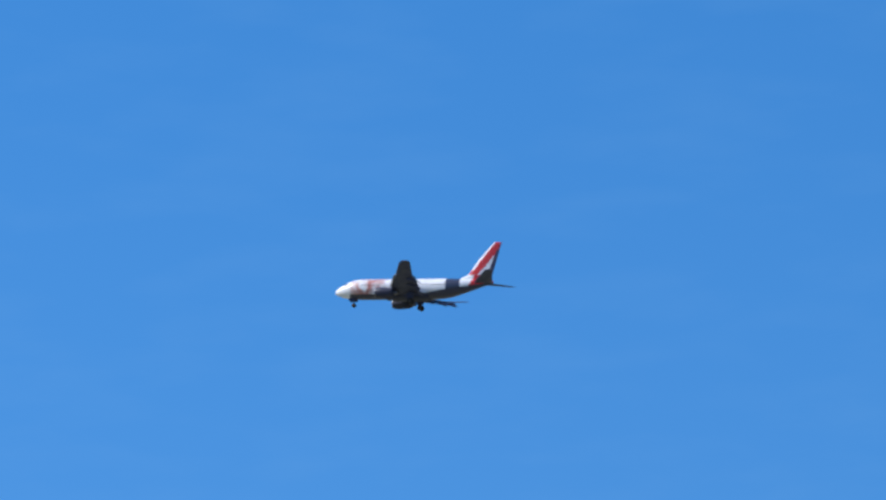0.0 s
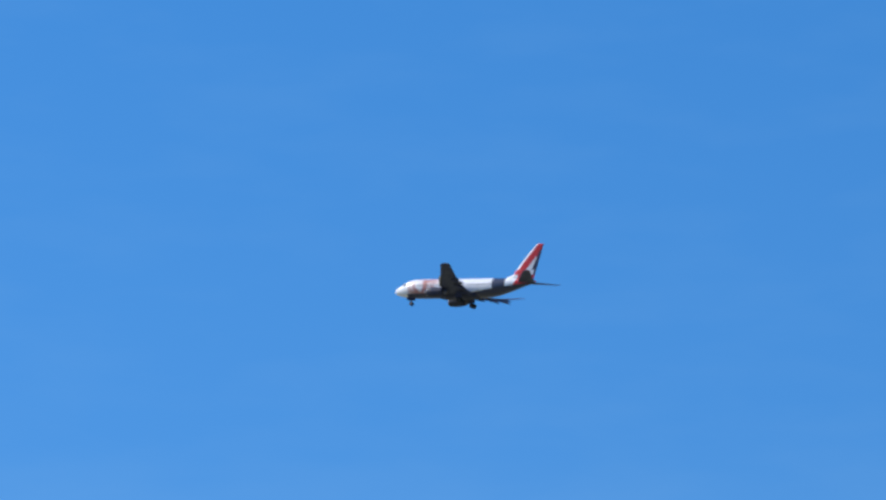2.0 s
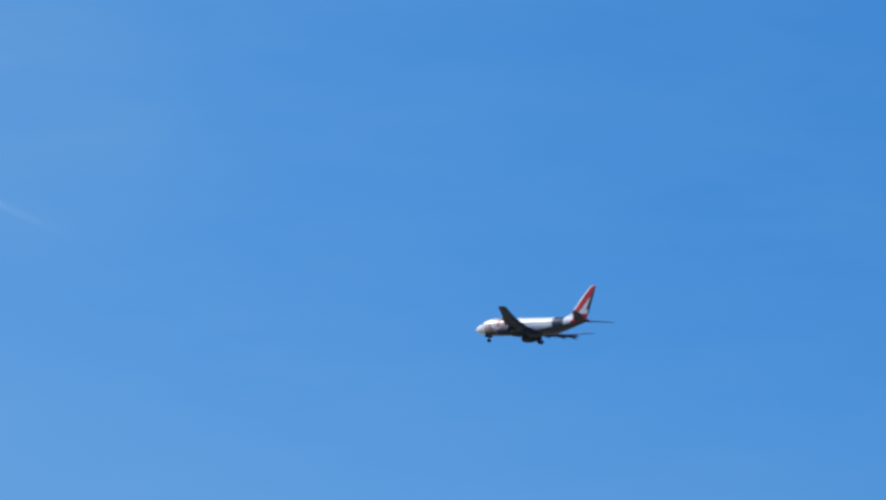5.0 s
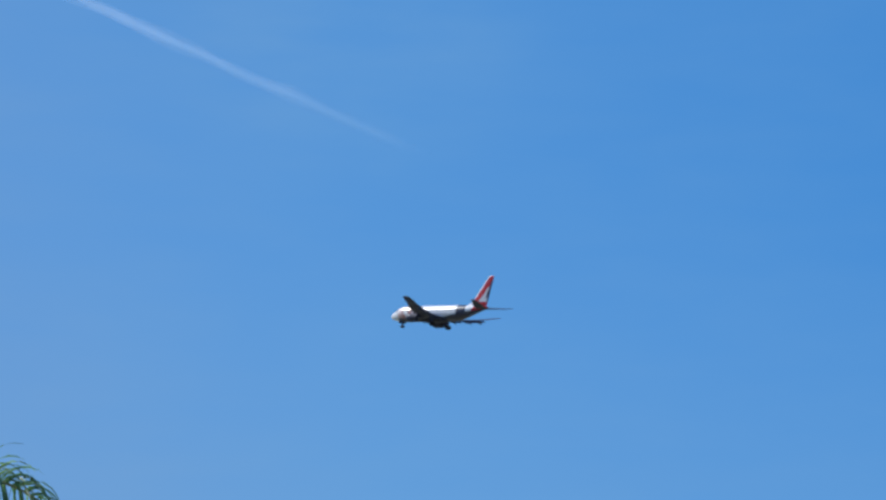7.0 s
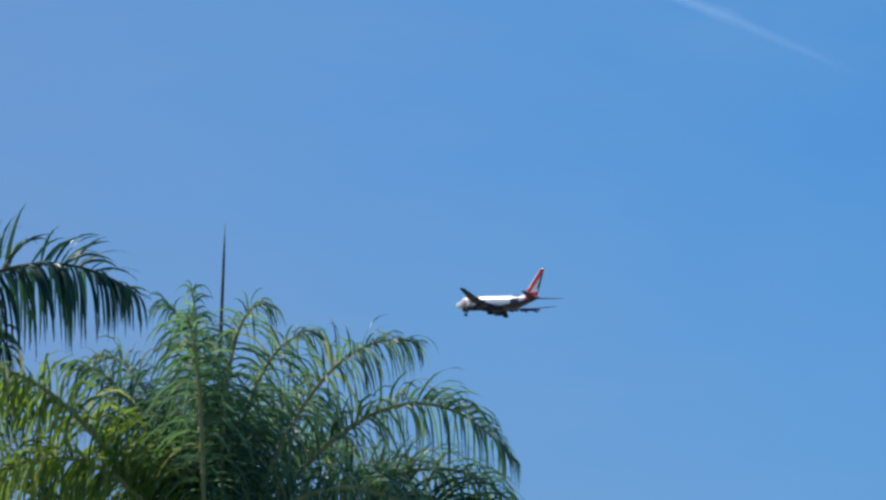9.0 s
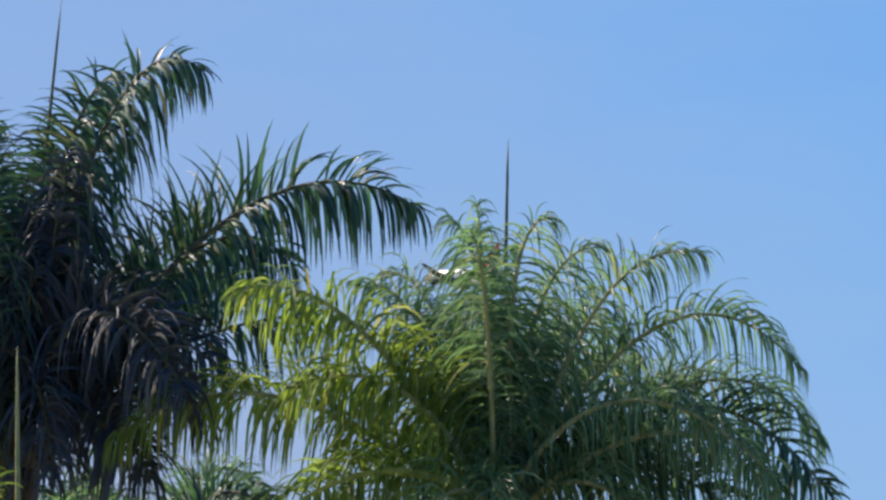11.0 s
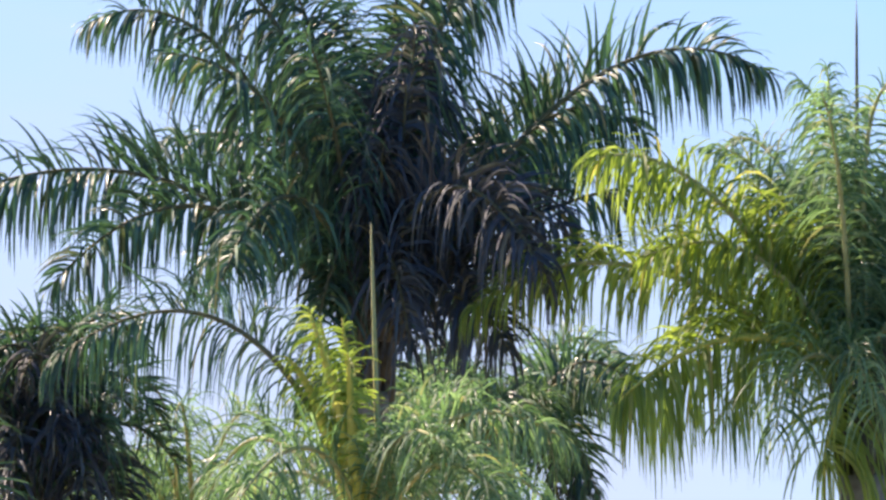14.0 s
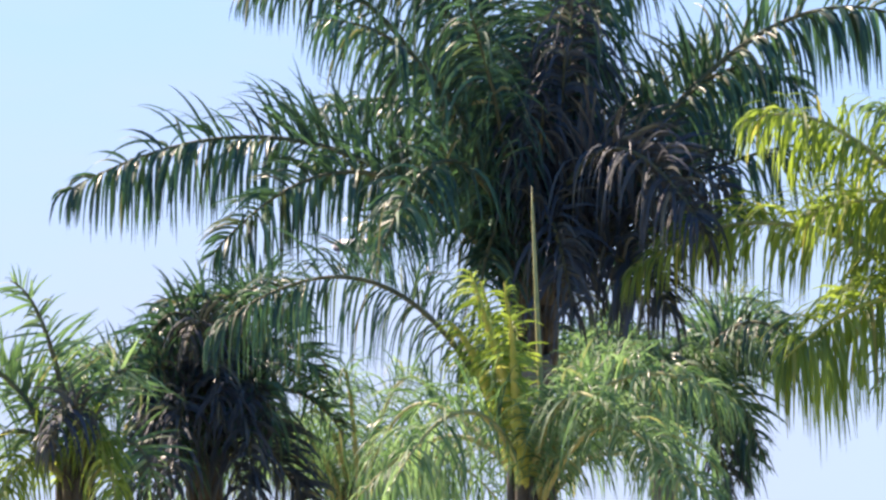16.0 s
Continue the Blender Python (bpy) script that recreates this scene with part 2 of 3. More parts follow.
# ---- palms: local x to the right of the line of sight, y away along it ----
# each frond: half-way point and tip (across, up) from the crown's heart, and how far the tip leans away
FRONDS_TALL = [
    (1.84, 2.17, 3.47, 2.24, 0.0), (1.08, 0.82, 2.52, 1.24, -0.6), (-1.85, 1.39, -4.04, 1.03, 0.2),
    (-1.34, 1.06, -2.74, 0.34, -0.6), (-1.12, 2.44, -2.45, 2.84, 0.6), (-0.28, 2.18, -0.85, 3.62, 0.4),
    (0.82, 2.90, 1.67, 3.38, -0.3), (-0.05, 1.53, -0.17, 3.07, 0.8), (0.30, 1.38, 0.72, 3.20, 0.9),
    (-0.69, 1.69, -1.76, 2.26, -1.6), (0.69, 1.12, 1.56, 0.27, -2.0), (-0.70, 1.05, -1.36, 0.12, -2.2),
    (0.69, 1.57, 2.03, 1.79, 2.0), (-0.59, 1.64, -2.02, 1.91, 2.0), (0.67, 0.28, 1.26, -0.27, -1.2),
    (-0.20, 1.44, -0.48, 2.48, -1.2), 
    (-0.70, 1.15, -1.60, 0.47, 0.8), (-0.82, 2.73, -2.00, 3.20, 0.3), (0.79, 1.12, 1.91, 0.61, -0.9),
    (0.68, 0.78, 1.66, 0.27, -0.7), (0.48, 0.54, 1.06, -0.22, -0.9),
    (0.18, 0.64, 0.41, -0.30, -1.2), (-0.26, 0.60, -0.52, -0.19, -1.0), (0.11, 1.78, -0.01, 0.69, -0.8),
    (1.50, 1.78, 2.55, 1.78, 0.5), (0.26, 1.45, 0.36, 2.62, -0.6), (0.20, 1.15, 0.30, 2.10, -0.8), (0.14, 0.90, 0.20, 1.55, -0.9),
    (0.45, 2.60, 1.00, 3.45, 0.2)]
FRONDS_PLUME = [
    (-1.19, 1.48, -2.23, 1.75, -0.8), (-0.58, 1.67, -1.10, 2.11, 1.0), (-0.25, 1.81, -0.58, 2.54, 0.3),
    (-0.01, 1.86, 0.32, 2.41, -0.5), (0.32, 1.77, 0.88, 2.27, 0.5), (0.70, 1.68, 1.59, 2.13, -0.3),
    (1.36, 1.56, 2.54, 1.19, 0.0), (1.08, 0.88, 2.40, 0.09, -1.0), (1.55, 0.93, 2.92, -0.01, 0.5),
    (-1.09, 0.30, -2.12, -0.27, -0.6), (-1.70, 0.96, -3.23, 0.64, 0.5), (-0.43, 1.20, -0.66, 0.73, 1.8),
    (1.50, 0.65, 2.50, -0.24, -0.4), (-0.34, 1.48, -0.81, 1.76, 2.0), (0.37, 1.58, 1.07, 1.49, 2.0),
    (-0.06, 1.48, -0.20, 2.24, -1.0), (0.99, 0.45, 1.70, -0.39, 0.6), (1.69, 1.12, 2.82, 0.65, 0.8),
    (-0.62, 1.48, -1.24, 1.97, 0.5), (-0.20, 1.67, -0.28, 2.59, 0.0), (-0.10, 0.16, 0.19, -0.59, -1.3),
    (-0.52, 0.11, -0.80, -0.55, -1.2), (0.75, 0.22, 1.37, -0.58, -0.6), (-0.20, 1.11, -0.43, 1.72, 0.6),
    (0.18, 1.11, 0.37, 1.82, 0.8), (-0.34, 1.06, -0.86, 1.55, 0.5), (-0.47, 0.35, -1.27, -0.41, 0.2),
    (-0.19, -0.07, -0.42, -0.78, -0.5), (1.20, 0.40, 2.35, -0.35, 0.2), (0.95, 0.62, 1.95, 0.25, 0.6),
    (-0.75, 0.96, -1.72, 0.98, -0.3), (0.45, 1.05, 1.05, 1.35, 0.9)]
FRONDS_LOW = [
    (-1.03, 1.53, -2.48, 1.25, 0.2), (-0.30, 0.85, -0.56, 1.28, -0.3), (-0.23, 0.90, -0.45, 1.63, -0.4),
    (-0.13, 0.81, -0.28, 1.58, -0.2), (-0.75, 0.74, -1.27, 0.16, 1.6), (0.61, 0.75, 1.50, 0.56, -1.0),
    (0.36, 0.76, 0.84, 1.17, 0.9), (0.52, 0.41, 1.10, -0.15, -1.8), (0.27, 0.63, 0.65, 0.45, -1.5),
    (-0.45, 0.56, -1.02, -0.02, -1.6), (0.78, 0.45, 1.45, 0.14, 0.8), (-0.59, 0.44, -1.40, -0.01, 0.6),
    (-0.09, 0.77, -0.18, 1.56, -0.3), (-0.05, 0.72, -0.08, 1.28, -0.5), (0.69, 0.28, 1.57, -0.16, 0.3)]
FRONDS_SIDE = [
    (-0.24, 1.16, -0.56, 1.67, -0.2), (0.27, 0.86, 0.60, 0.72, 0.3), (-0.60, 0.92, -1.20, 0.34, 0.2),
    (-0.31, 0.14, -0.60, -0.24, -0.6), (0.36, 0.29, 0.62, -0.05, -0.4), (-0.46, 0.72, -0.92, 1.10, 0.5),
    (-0.05, 0.55, -0.30, 0.20, -0.9), (0.15, 0.95, 0.28, 1.05, 0.6), (0.10, 0.40, 0.30, -0.35, -0.8), (-0.55, 0.40, -1.10, -0.20, -0.2)]
FRONDS_SHADE = [
    (-0.13, 1.19, -0.68, 0.71, -0.5), (-0.29, 0.89, -0.74, 0.22, -0.4), (0.18, 1.29, -0.28, 1.20, -0.2),
    (0.44, 1.23, 0.85, 1.02, 0.3), (0.34, 1.23, 0.19, 1.44, 0.4), (-0.25, 0.57, -0.58, -0.40, -0.6),
    (0.43, 0.61, 0.73, 0.09, -0.8), (-0.09, 0.52, -0.27, -0.41, -1.2), (0.32, 0.41, 0.40, -0.53, -1.0),
    (0.08, 1.03, -0.08, 0.93, -1.0), (-0.10, 0.11, -0.43, -0.66, -0.8), (0.16, 0.05, 0.34, -0.78, -0.9),
    (-0.31, 0.21, -0.84, -0.60, -0.5), (0.37, 0.20, 0.92, -0.64, -0.3),
    (-0.35, 0.90, -0.68, 0.85, 0.2), (-0.15, 1.20, -0.40, 1.35, 0.3), (0.40, 1.40, 0.95, 1.25, 0.2), (0.55, 1.00, 1.20, 0.60, 0.1),
    (0.05, 0.85, 0.10, 0.20, -0.9), (-0.30, 0.60, -0.55, 0.05, -0.7), (0.25, 0.80, 0.50, 0.25, -0.7)]


def frond_curve(heart, spec, n=26):
    mu, mw, tu, tw, depth = spec
    p0 = Vector(heart)
    p2 = p0 + Vector((tu, depth, tw))
    mid = p0 + Vector((mu, depth * 0.55, mw))
    p1 = mid * 2 - (p0 + p2) / 2
    return [p0 * (1 - t) ** 2 + p1 * 2 * t * (1 - t) + p2 * t * t for t in (i / (n - 1) for i in range(n))]


def foliage_mesh(curve, rng, per_side, length, width, droop, tufted, bare, stiff, mat):
    """Narrow folded leaflets along both sides of a stalk: most hang like a comb, the rest stand above it; each bends under its weight."""
    c = np.array([tuple(p) for p in curve])
    seg = np.linalg.norm(np.diff(c, axis=0), axis=1)
    arc = np.concatenate([[0], np.cumsum(seg)]) / seg.sum()
    n = per_side * 2
    t = bare + (1 - bare) * ((np.arange(n) // 2) + rng.uniform(-0.3, 0.3, n)) / per_side
    t = np.clip(t, bare, 0.998)
    side = np.where(np.arange(n) % 2 == 0, 1.0, -1.0)
    pos = np.stack([np.interp(t, arc, c[:, k]) for k in range(3)], 1)
    ahead = np.stack([np.interp(np.clip(t + 0.02, 0, 1), arc, c[:, k]) for k in range(3)], 1)
    behind = np.stack([np.interp(np.clip(t - 0.02, 0, 1), arc, c[:, k]) for k in range(3)], 1)
    tan = ahead - behind
    tan /= np.linalg.norm(tan, axis=1)[:, None] + 1e-9
    s = np.cross(tan, (0, 0, 1.0)) + np.array([0.02, 0.015, 0])
    s /= np.linalg.norm(s, axis=1)[:, None]
    up = np.cross(s, tan)
    reach = (t - bare) / (1 - bare)
    standing = rng.uniform(0, 1, n) < (0.50 + 0.20 * tufted) * (1 - 0.8 * (1 - tufted) * np.clip((reach - 0.5) / 0.3, 0, 1))
    ang = np.radians(np.where(standing, rng.normal(60, 9, n), rng.normal(72, 8, n))) * (1 - 0.5 * np.clip((t - 0.85) / 0.15, 0, 1))
    lift = np.radians(np.where(standing, rng.uniform(45, 92, n), rng.normal(-42 + 36 * min(1, tufted * 1.6), 12 + 26 * tufted, n)))
    d = np.cos(ang)[:, None] * tan + np.sin(ang)[:, None] * (side[:, None] * np.cos(lift)[:, None] * s + np.sin(lift)[:, None] * up)
    prof = np.clip(0.35 + 1.9 * (t - bare) / (1 - bare), 0, 1) * np.clip(0.42 + (1 - t) * 3.2, 0, 1)
    ln = length * prof * rng.uniform(0.75, 1.12, n) * np.where(standing, 1.34 - 0.80 * t, 1.0)
    ln = np.where(rng.uniform(0, 1, n) < 0.05, ln * 0.45, ln)
    wd = width * rng.uniform(0.7, 1.2, n) * (0.6 + 0.4 * prof)
    bend = droop * rng.uniform(0.7, 1.35, n) * np.where(standing, stiff, 1.0)
    steps = 6
    verts = np.zeros((n, steps + 1, 3, 3))
    p = pos.copy()
    side_w = tan * 0.8 + rng.normal(0, 0.35, (n, 3))
    for i in range(steps + 1):
        f = i / steps
        across = side_w - d * (side_w * d).sum(1)[:, None]
        across /= np.linalg.norm(across, axis=1)[:, None] + 1e-9
        nrm = np.cross(across, d)
        half = (wd * 0.5 * (min(1, 0.45 + 3 * f) * (1 - f ** 2.2) + 0.03))[:, None]
        verts[:, i, 0], verts[:, i, 1], verts[:, i, 2] = p + across * half, p - nrm * half * 0.35, p - across * half
        p = p + d * (ln / steps)[:, None]
        d = d + np.array([0, 0, -1.0]) * (bend * (0.75 + 0.3 * f) / steps * 2.0)[:, None] + rng.normal(0, 0.035, (n, 3))
        d /= np.linalg.norm(d, axis=1)[:, None]
    k = (steps + 1) * 3
    base = np.array([[i * 3 + j, i * 3 + j + 1, i * 3 + j + 4, i * 3 + j + 3] for i in range(steps) for j in (0, 1)])
    faces = (base[None] + (np.arange(n) * k)[:, None, None]).reshape(-1, 4)
    return mesh_from("foliage", verts.reshape(-1, 3), faces.tolist(), [mat])


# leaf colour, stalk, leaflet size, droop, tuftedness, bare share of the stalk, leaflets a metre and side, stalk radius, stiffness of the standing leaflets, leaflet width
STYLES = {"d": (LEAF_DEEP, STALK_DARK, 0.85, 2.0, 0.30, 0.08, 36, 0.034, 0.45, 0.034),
          "f": (LEAF_FRESH, STALK_LIGHT, 0.72, 1.8, 0.50, 0.08, 50, 0.026, 0.9, 0.021),
          "y": (LEAF_YELLOW, STALK_LIGHT, 0.85, 1.9, 0.30, 0.08, 58, 0.034, 0.8, 0.028),
          "u": (LEAF_DEEP, STALK_DARK, 0.80, 1.5, 0.85, 0.03, 42, 0.034, 0.45, 0.034),
          "p": (LEAF_DEEP, STALK_DARK, 0.72, 1.1, 0.8, 0.06, 40, 0.034, 0.5, 0.032),
          "l": (LEAF_FRESH, STALK_LIGHT, 0.95, 2.0, 0.15, 0.12, 27, 0.026, 0.8, 0.023),
          "v": (LEAF_DEEP, STALK_DARK, 1.0, 2.4, 0.10, 0.30, 42, 0.026, 0.6, 0.019),
          "c": (LEAF_YELLOW, STALK_YELLOW, 1.15, 2.3, 0.0, 0.12, 50, 0.046, 0.8, 0.032),
          "s": (LEAF_YELLOW, STALK_YELLOW, 0.46, 1.2, 0.2, 0.30, 24, 0.060, 0.7, 0.024),
          "w": (LEAF_FRESH, STALK_DARK, 1.0, 0.35, 0.4, 0.10, 26, 0.030, 0.8, 0.034),
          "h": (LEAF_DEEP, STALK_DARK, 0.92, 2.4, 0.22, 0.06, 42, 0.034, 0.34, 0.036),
          # k: ordinary fronds whose leaf colour carries the shade
          "k": (LEAF_SHADE, STALK_DARK, 0.85, 2.2, 0.5, 0.03, 38, 0.034, 0.4, 0.038)}


def palm(az, dist, heart_z, fronds, spear, label, seed, styles, trunk_r=0.13, lean=0.0, sheath=0.9, leaf_len=0.85, more=8, reach=2.6, filler="d", back=0.0, rod=None, rod_base=0.0, bundle=0.0):
    """styles: for each frond, the letter of its kind in STYLES."""
    rng = np.random.default_rng(seed)
    a = radians(az)
    tree = thing("palm_tree", pose(-math.sin(a) * dist, math.cos(a) * dist, 0, 0, 0, az), label, "palm tree", "feather palms")
    # trunk with leaf-scar rings
    n = max(12, int(heart_z / 0.09))
    path, rad = [], []
    for i in range(n + 1):
        f = i / n
        path.append((lean * (1 - f) ** 1.5, 0.03 * math.sin(5 * f), -0.05 + f * (heart_z - sheath * 0.6 + 0.05)))
        rad.append(trunk_r * (1.25 - 0.3 * f + 0.25 * (1 - f) ** 6) * (1.06 if i % 2 else 0.97))
    v, f = tube(path, rad, 14)
    piece("trunk", mesh_from("trunk", v, f, [BARK]), tree)
    # fibrous sheath: overlapping leaf bases round the heart
    v, f = [], []
    for i in range(9):
        q, zb = i * 2.4, heart_z - sheath * (0.75 - 0.055 * i)
        px, py = math.cos(q) * trunk_r * 0.75, math.sin(q) * trunk_r * 0.75
        pts = [(px * (1 + 0.5 * s), py * (1 + 0.5 * s), zb + s * sheath * 0.75) for s in (0, 0.25, 0.5, 0.75, 1)]
        v, f = joined((v, f), tube(pts, [trunk_r * 0.45, trunk_r * 0.5, trunk_r * 0.42, trunk_r * 0.3, trunk_r * 0.16], 8))
    piece("leaf_sheath", mesh_from("leaf_sheath", v, f, [FIBRE]), tree, "dark fibrous leaf sheaths")
    # old leaf stalks clasping each other above the trunk
    for i in range(14 if bundle else 0):
        q, h = i * 2.399, bundle * rng.uniform(0.7, 1.0)
        fan = (0.10 + 0.012 * i) * math.cos(q)
        deep = (0.10 + 0.012 * i) * math.sin(q)
        pts = [(fan * 0.7 + (0.14 * h + 0.3 * fan * h) * s ** 1.3, deep, heart_z - 0.1 + h * s) for s in (0, 0.2, 0.4, 0.6, 0.8, 1)]
        v, f = tube(pts, [0.12, 0.125, 0.12, 0.10, 0.07, 0.02], 8)
        piece("leaf_base", mesh_from("leaf_base", v, f, [FIBRE]), tree, "dark old leaf base")
    extra = []
    for i in range(more):
        q, rr, up = i * 2.399 + seed, reach * rng.uniform(0.55, 1.0), rng.uniform(-0.15, 0.75)
        u, w = math.cos(q) * rr, math.sin(q) * rr * 0.9
        w = abs(w) if rng.uniform() < back else w
        extra.append((u * 0.5, rr * (0.30 + 0.45 * up), u, rr * (up - 0.15), w))
    for spec, st in zip(list(fronds) + extra, styles + filler * more):
        q = rng.uniform(0, 6.28)
        heart = (math.cos(q) * trunk_r * 0.5, math.sin(q) * trunk_r * 0.5, heart_z - rng.uniform(0.0, 0.25))
        spec = (spec[0], spec[1] + heart_z - heart[2], spec[2], spec[3] + heart_z - heart[2], spec[4])
        curve = frond_curve(heart, spec)
        span = sum((curve[i + 1] - curve[i]).length for i in range(len(curve) - 1))
        m = len(curve)
        mat, stalk, size, droop, tufted, bare, dense, thick, stiff, wide = STYLES[st]
        v, f = tube(curve, [thick * (1 - i / (m - 1)) ** 0.8 + 0.005 for i in range(m)], 7)
        rachis = piece("frond", mesh_from("frond", v, f, [stalk]), tree)
        me = foliage_mesh(curve, rng, int(dense * span), leaf_len * size, wide, droop, tufted, bare, stiff, mat)
        piece("foliage", me, rachis, kind="stuff")
    # the unopened leaf: a thin upright rod
    su, sw = spear
    pts = [(rod_base + (su - rod_base) * f, 0.0, heart_z - 0.1 + (sw + 0.1) * f) for f in (0, 0.25, 0.5, 0.75, 0.92, 1)]
    v, f = tube(pts, [0.03, 0.026, 0.021, 0.016, 0.011, 0.002], 7)
    piece("spear_leaf", mesh_from("spear_leaf", v, f, [rod or STALK_DARK]), tree, "thin unopened spear leaf")
    return tree


# k fronds paint the shaded core and column of this crown
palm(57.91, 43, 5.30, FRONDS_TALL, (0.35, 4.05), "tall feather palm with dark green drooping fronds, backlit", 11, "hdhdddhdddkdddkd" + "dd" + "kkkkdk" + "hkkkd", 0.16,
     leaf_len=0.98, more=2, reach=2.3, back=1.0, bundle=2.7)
palm(52.205, 41, 4.70, FRONDS_PLUME, (0.03, 3.154), "feather palm with arching sunlit green fronds and spear leaf", 12, "yfffffffdcyfffffffff" + "flf" + "ffflc" + "dlyf", 0.20, 0.0,
     leaf_len=0.92, more=0, rod_base=-0.02, sheath=1.4)
palm(57.988, 37, 3.30, FRONDS_LOW, (0.06, 2.31), "lower feather palm with yellow-green stalks, below a taller palm", 13, "vssslfffflflssf", 0.14,
     leaf_len=0.78, more=0, filler="l", rod=STALK_LIGHT, rod_base=0.11)
palm(63.285, 42, 3.73, FRONDS_SIDE, (-0.1, 0.9), "small feather palm with stiff green fronds, partly shaded", 14, "wwwywwkfyw", 0.13,
     leaf_len=0.62, more=0)
# its k fronds are coloured dark to deepen the shade here
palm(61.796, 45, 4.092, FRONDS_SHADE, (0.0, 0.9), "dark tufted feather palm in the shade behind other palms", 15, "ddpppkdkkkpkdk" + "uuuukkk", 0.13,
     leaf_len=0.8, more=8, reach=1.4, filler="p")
palm(56.45, 48, 4.45, [(0.50, 0.45, 0.95, -0.35, -0.2), (0.60, 0.30, 0.88, -0.60, 0.1), (0.35, 0.10, 0.62, -0.80, 0.0)], (0.0, 0.15),
     "pale green feather palm behind the lower palm", 16, "ddk", 0.13, leaf_len=0.75, more=20, reach=2.05, filler="ffd")
palm(60.05, 50, 3.80, [], (0.0, 0.15), "pale green feather palm half hidden by other palms", 27, "", 0.13, leaf_len=0.75, more=15, reach=1.95, filler="l")


# ---- contrail: a long thin streak of ice cloud ----
def contrail_material():
    m, n, l, b = material("thin ice cloud", 1.0, 0.0, (0.9, 0.9, 0.9))
    b.inputs["Specular IOR Level"].default_value = 0.0
    tc, sep = n.new("ShaderNodeTexCoord"), n.new("ShaderNodeSeparateXYZ")
    l.new(tc.outputs["Generated"], sep.inputs[0])
    fade = ramp(n, [(0.20, (0.0,) * 3), (0.33, (0.45,) * 3), (0.44, (1, 1, 1)), (0.7, (0.55,) * 3)])
    l.new(sep.outputs[2], fade.inputs[0])
    nz = noise_node(n, l, 0.02, 5)
    puffs = ramp(n, [(0.3, (0.45,) * 3), (0.65, (1, 1, 1))])
    l.new(nz.outputs[0], puffs.inputs[0])
    alpha = maths(n, l, "MULTIPLY", maths(n, l, "MULTIPLY", fade.outputs[0], puffs.outputs[0]), 0.026)
    t, d, tr = n.new("ShaderNodeBsdfTranslucent"), n.new("ShaderNodeBsdfDiffuse"), n.new("ShaderNodeBsdfTransparent")
    for sh in (t, d):
        sh.inputs["Color"].default_value = (0.95, 0.95, 0.95, 1)
    both, out = n.new("ShaderNodeAddShader"), n.new("ShaderNodeMixShader")
    l.new(t.outputs[0], both.inputs[0])
    l.new(d.outputs[0], both.inputs[1])
    l.new(alpha, out.inputs[0])
    l.new(tr.outputs[0], out.inputs[1])
    l.new(both.outputs[0], out.inputs[2])
    l.new(out.outputs[0], n["Material Output"].inputs[0])
    return m


def build_contrail():
    def at(az, el, d=3600):
        a, e = radians(az), radians(el)
        return Vector((-math.sin(a) * math.cos(e) * d, math.cos(a) * math.cos(e) * d, math.sin(e) * d + EYE))
    p, q = at(42.6, 9.58), at(53.5, 14.1)
    parts = []
    for k, r in enumerate((5.2, 3.6, 2.0)):
        path, rad = [], []
        for i in range(121):
            f = i / 120
            wob = 2.2 * noise.noise((f * 14, 3.1, 0)) + 0.8 * noise.noise((f * 60, k, 2))
            path.append(p.lerp(q, f) + Vector((0, 0, wob)))
            rad.append(r * (0.75 + 0.5 * noise.noise((f * 25, 7.7, k)) + 0.25) * (0.5 + 0.5 * min(1, f * 4)))
        parts.append(tube(path, rad, 12))
    v, f = joined(*parts)
    ob = piece("contrail", mesh_from("contrail", v, f, [contrail_material()]))
    ob.visible_shadow = False
    tagged(ob, "thin white contrail fading across the blue sky", "contrail", kind="stuff")


build_contrail()


# ---- airliner: nose towards -x, port side towards -y, origin 16 m behind the nose ----
def foil(le, chord, thick, axis="z", n=9, incidence=0.0):
    """A closed aerofoil ring: le is the leading edge, thick a share of the chord."""
    xs = [0.5 - 0.5 * math.cos(math.pi * i / (n - 1)) for i in range(n)]
    yt = lambda x: 5 * thick * (0.2969 * math.sqrt(x) - 0.126 * x - 0.3516 * x * x + 0.2843 * x ** 3 - 0.1036 * x ** 4)
    pts = [(x, yt(x)) for x in xs] + [(x, -yt(x) * 0.7 if axis == "z" else -yt(x)) for x in xs[-2:0:-1]]
    out = []
    for x, y in pts:
        dz = -x * chord * math.sin(incidence)
        out.append((le[0] + x * chord - 16, -le[1], le[2] + y * chord + dz) if axis == "z" else (le[0] + x * chord - 16, -(le[1] + y * chord), le[2]))
    return out


def wing_at(y):
    """Leading edge x, chord and height of the wing at the span station y."""
    st = [(0.0, 9.6, 8.6, -1.35), (1.9, 11.2, 7.3, -1.2), (5.6, 13.6, 5.0, -0.82), (11.5, 16.5, 3.5, 0.06), (16.6, 19.1, 2.2, 1.30), (17.15, 19.7, 1.5, 1.46)]
    ys = [s[0] for s in st]
    return tuple(float(np.interp(abs(y), ys, [s[k] for s in st])) for k in (1, 2, 3))


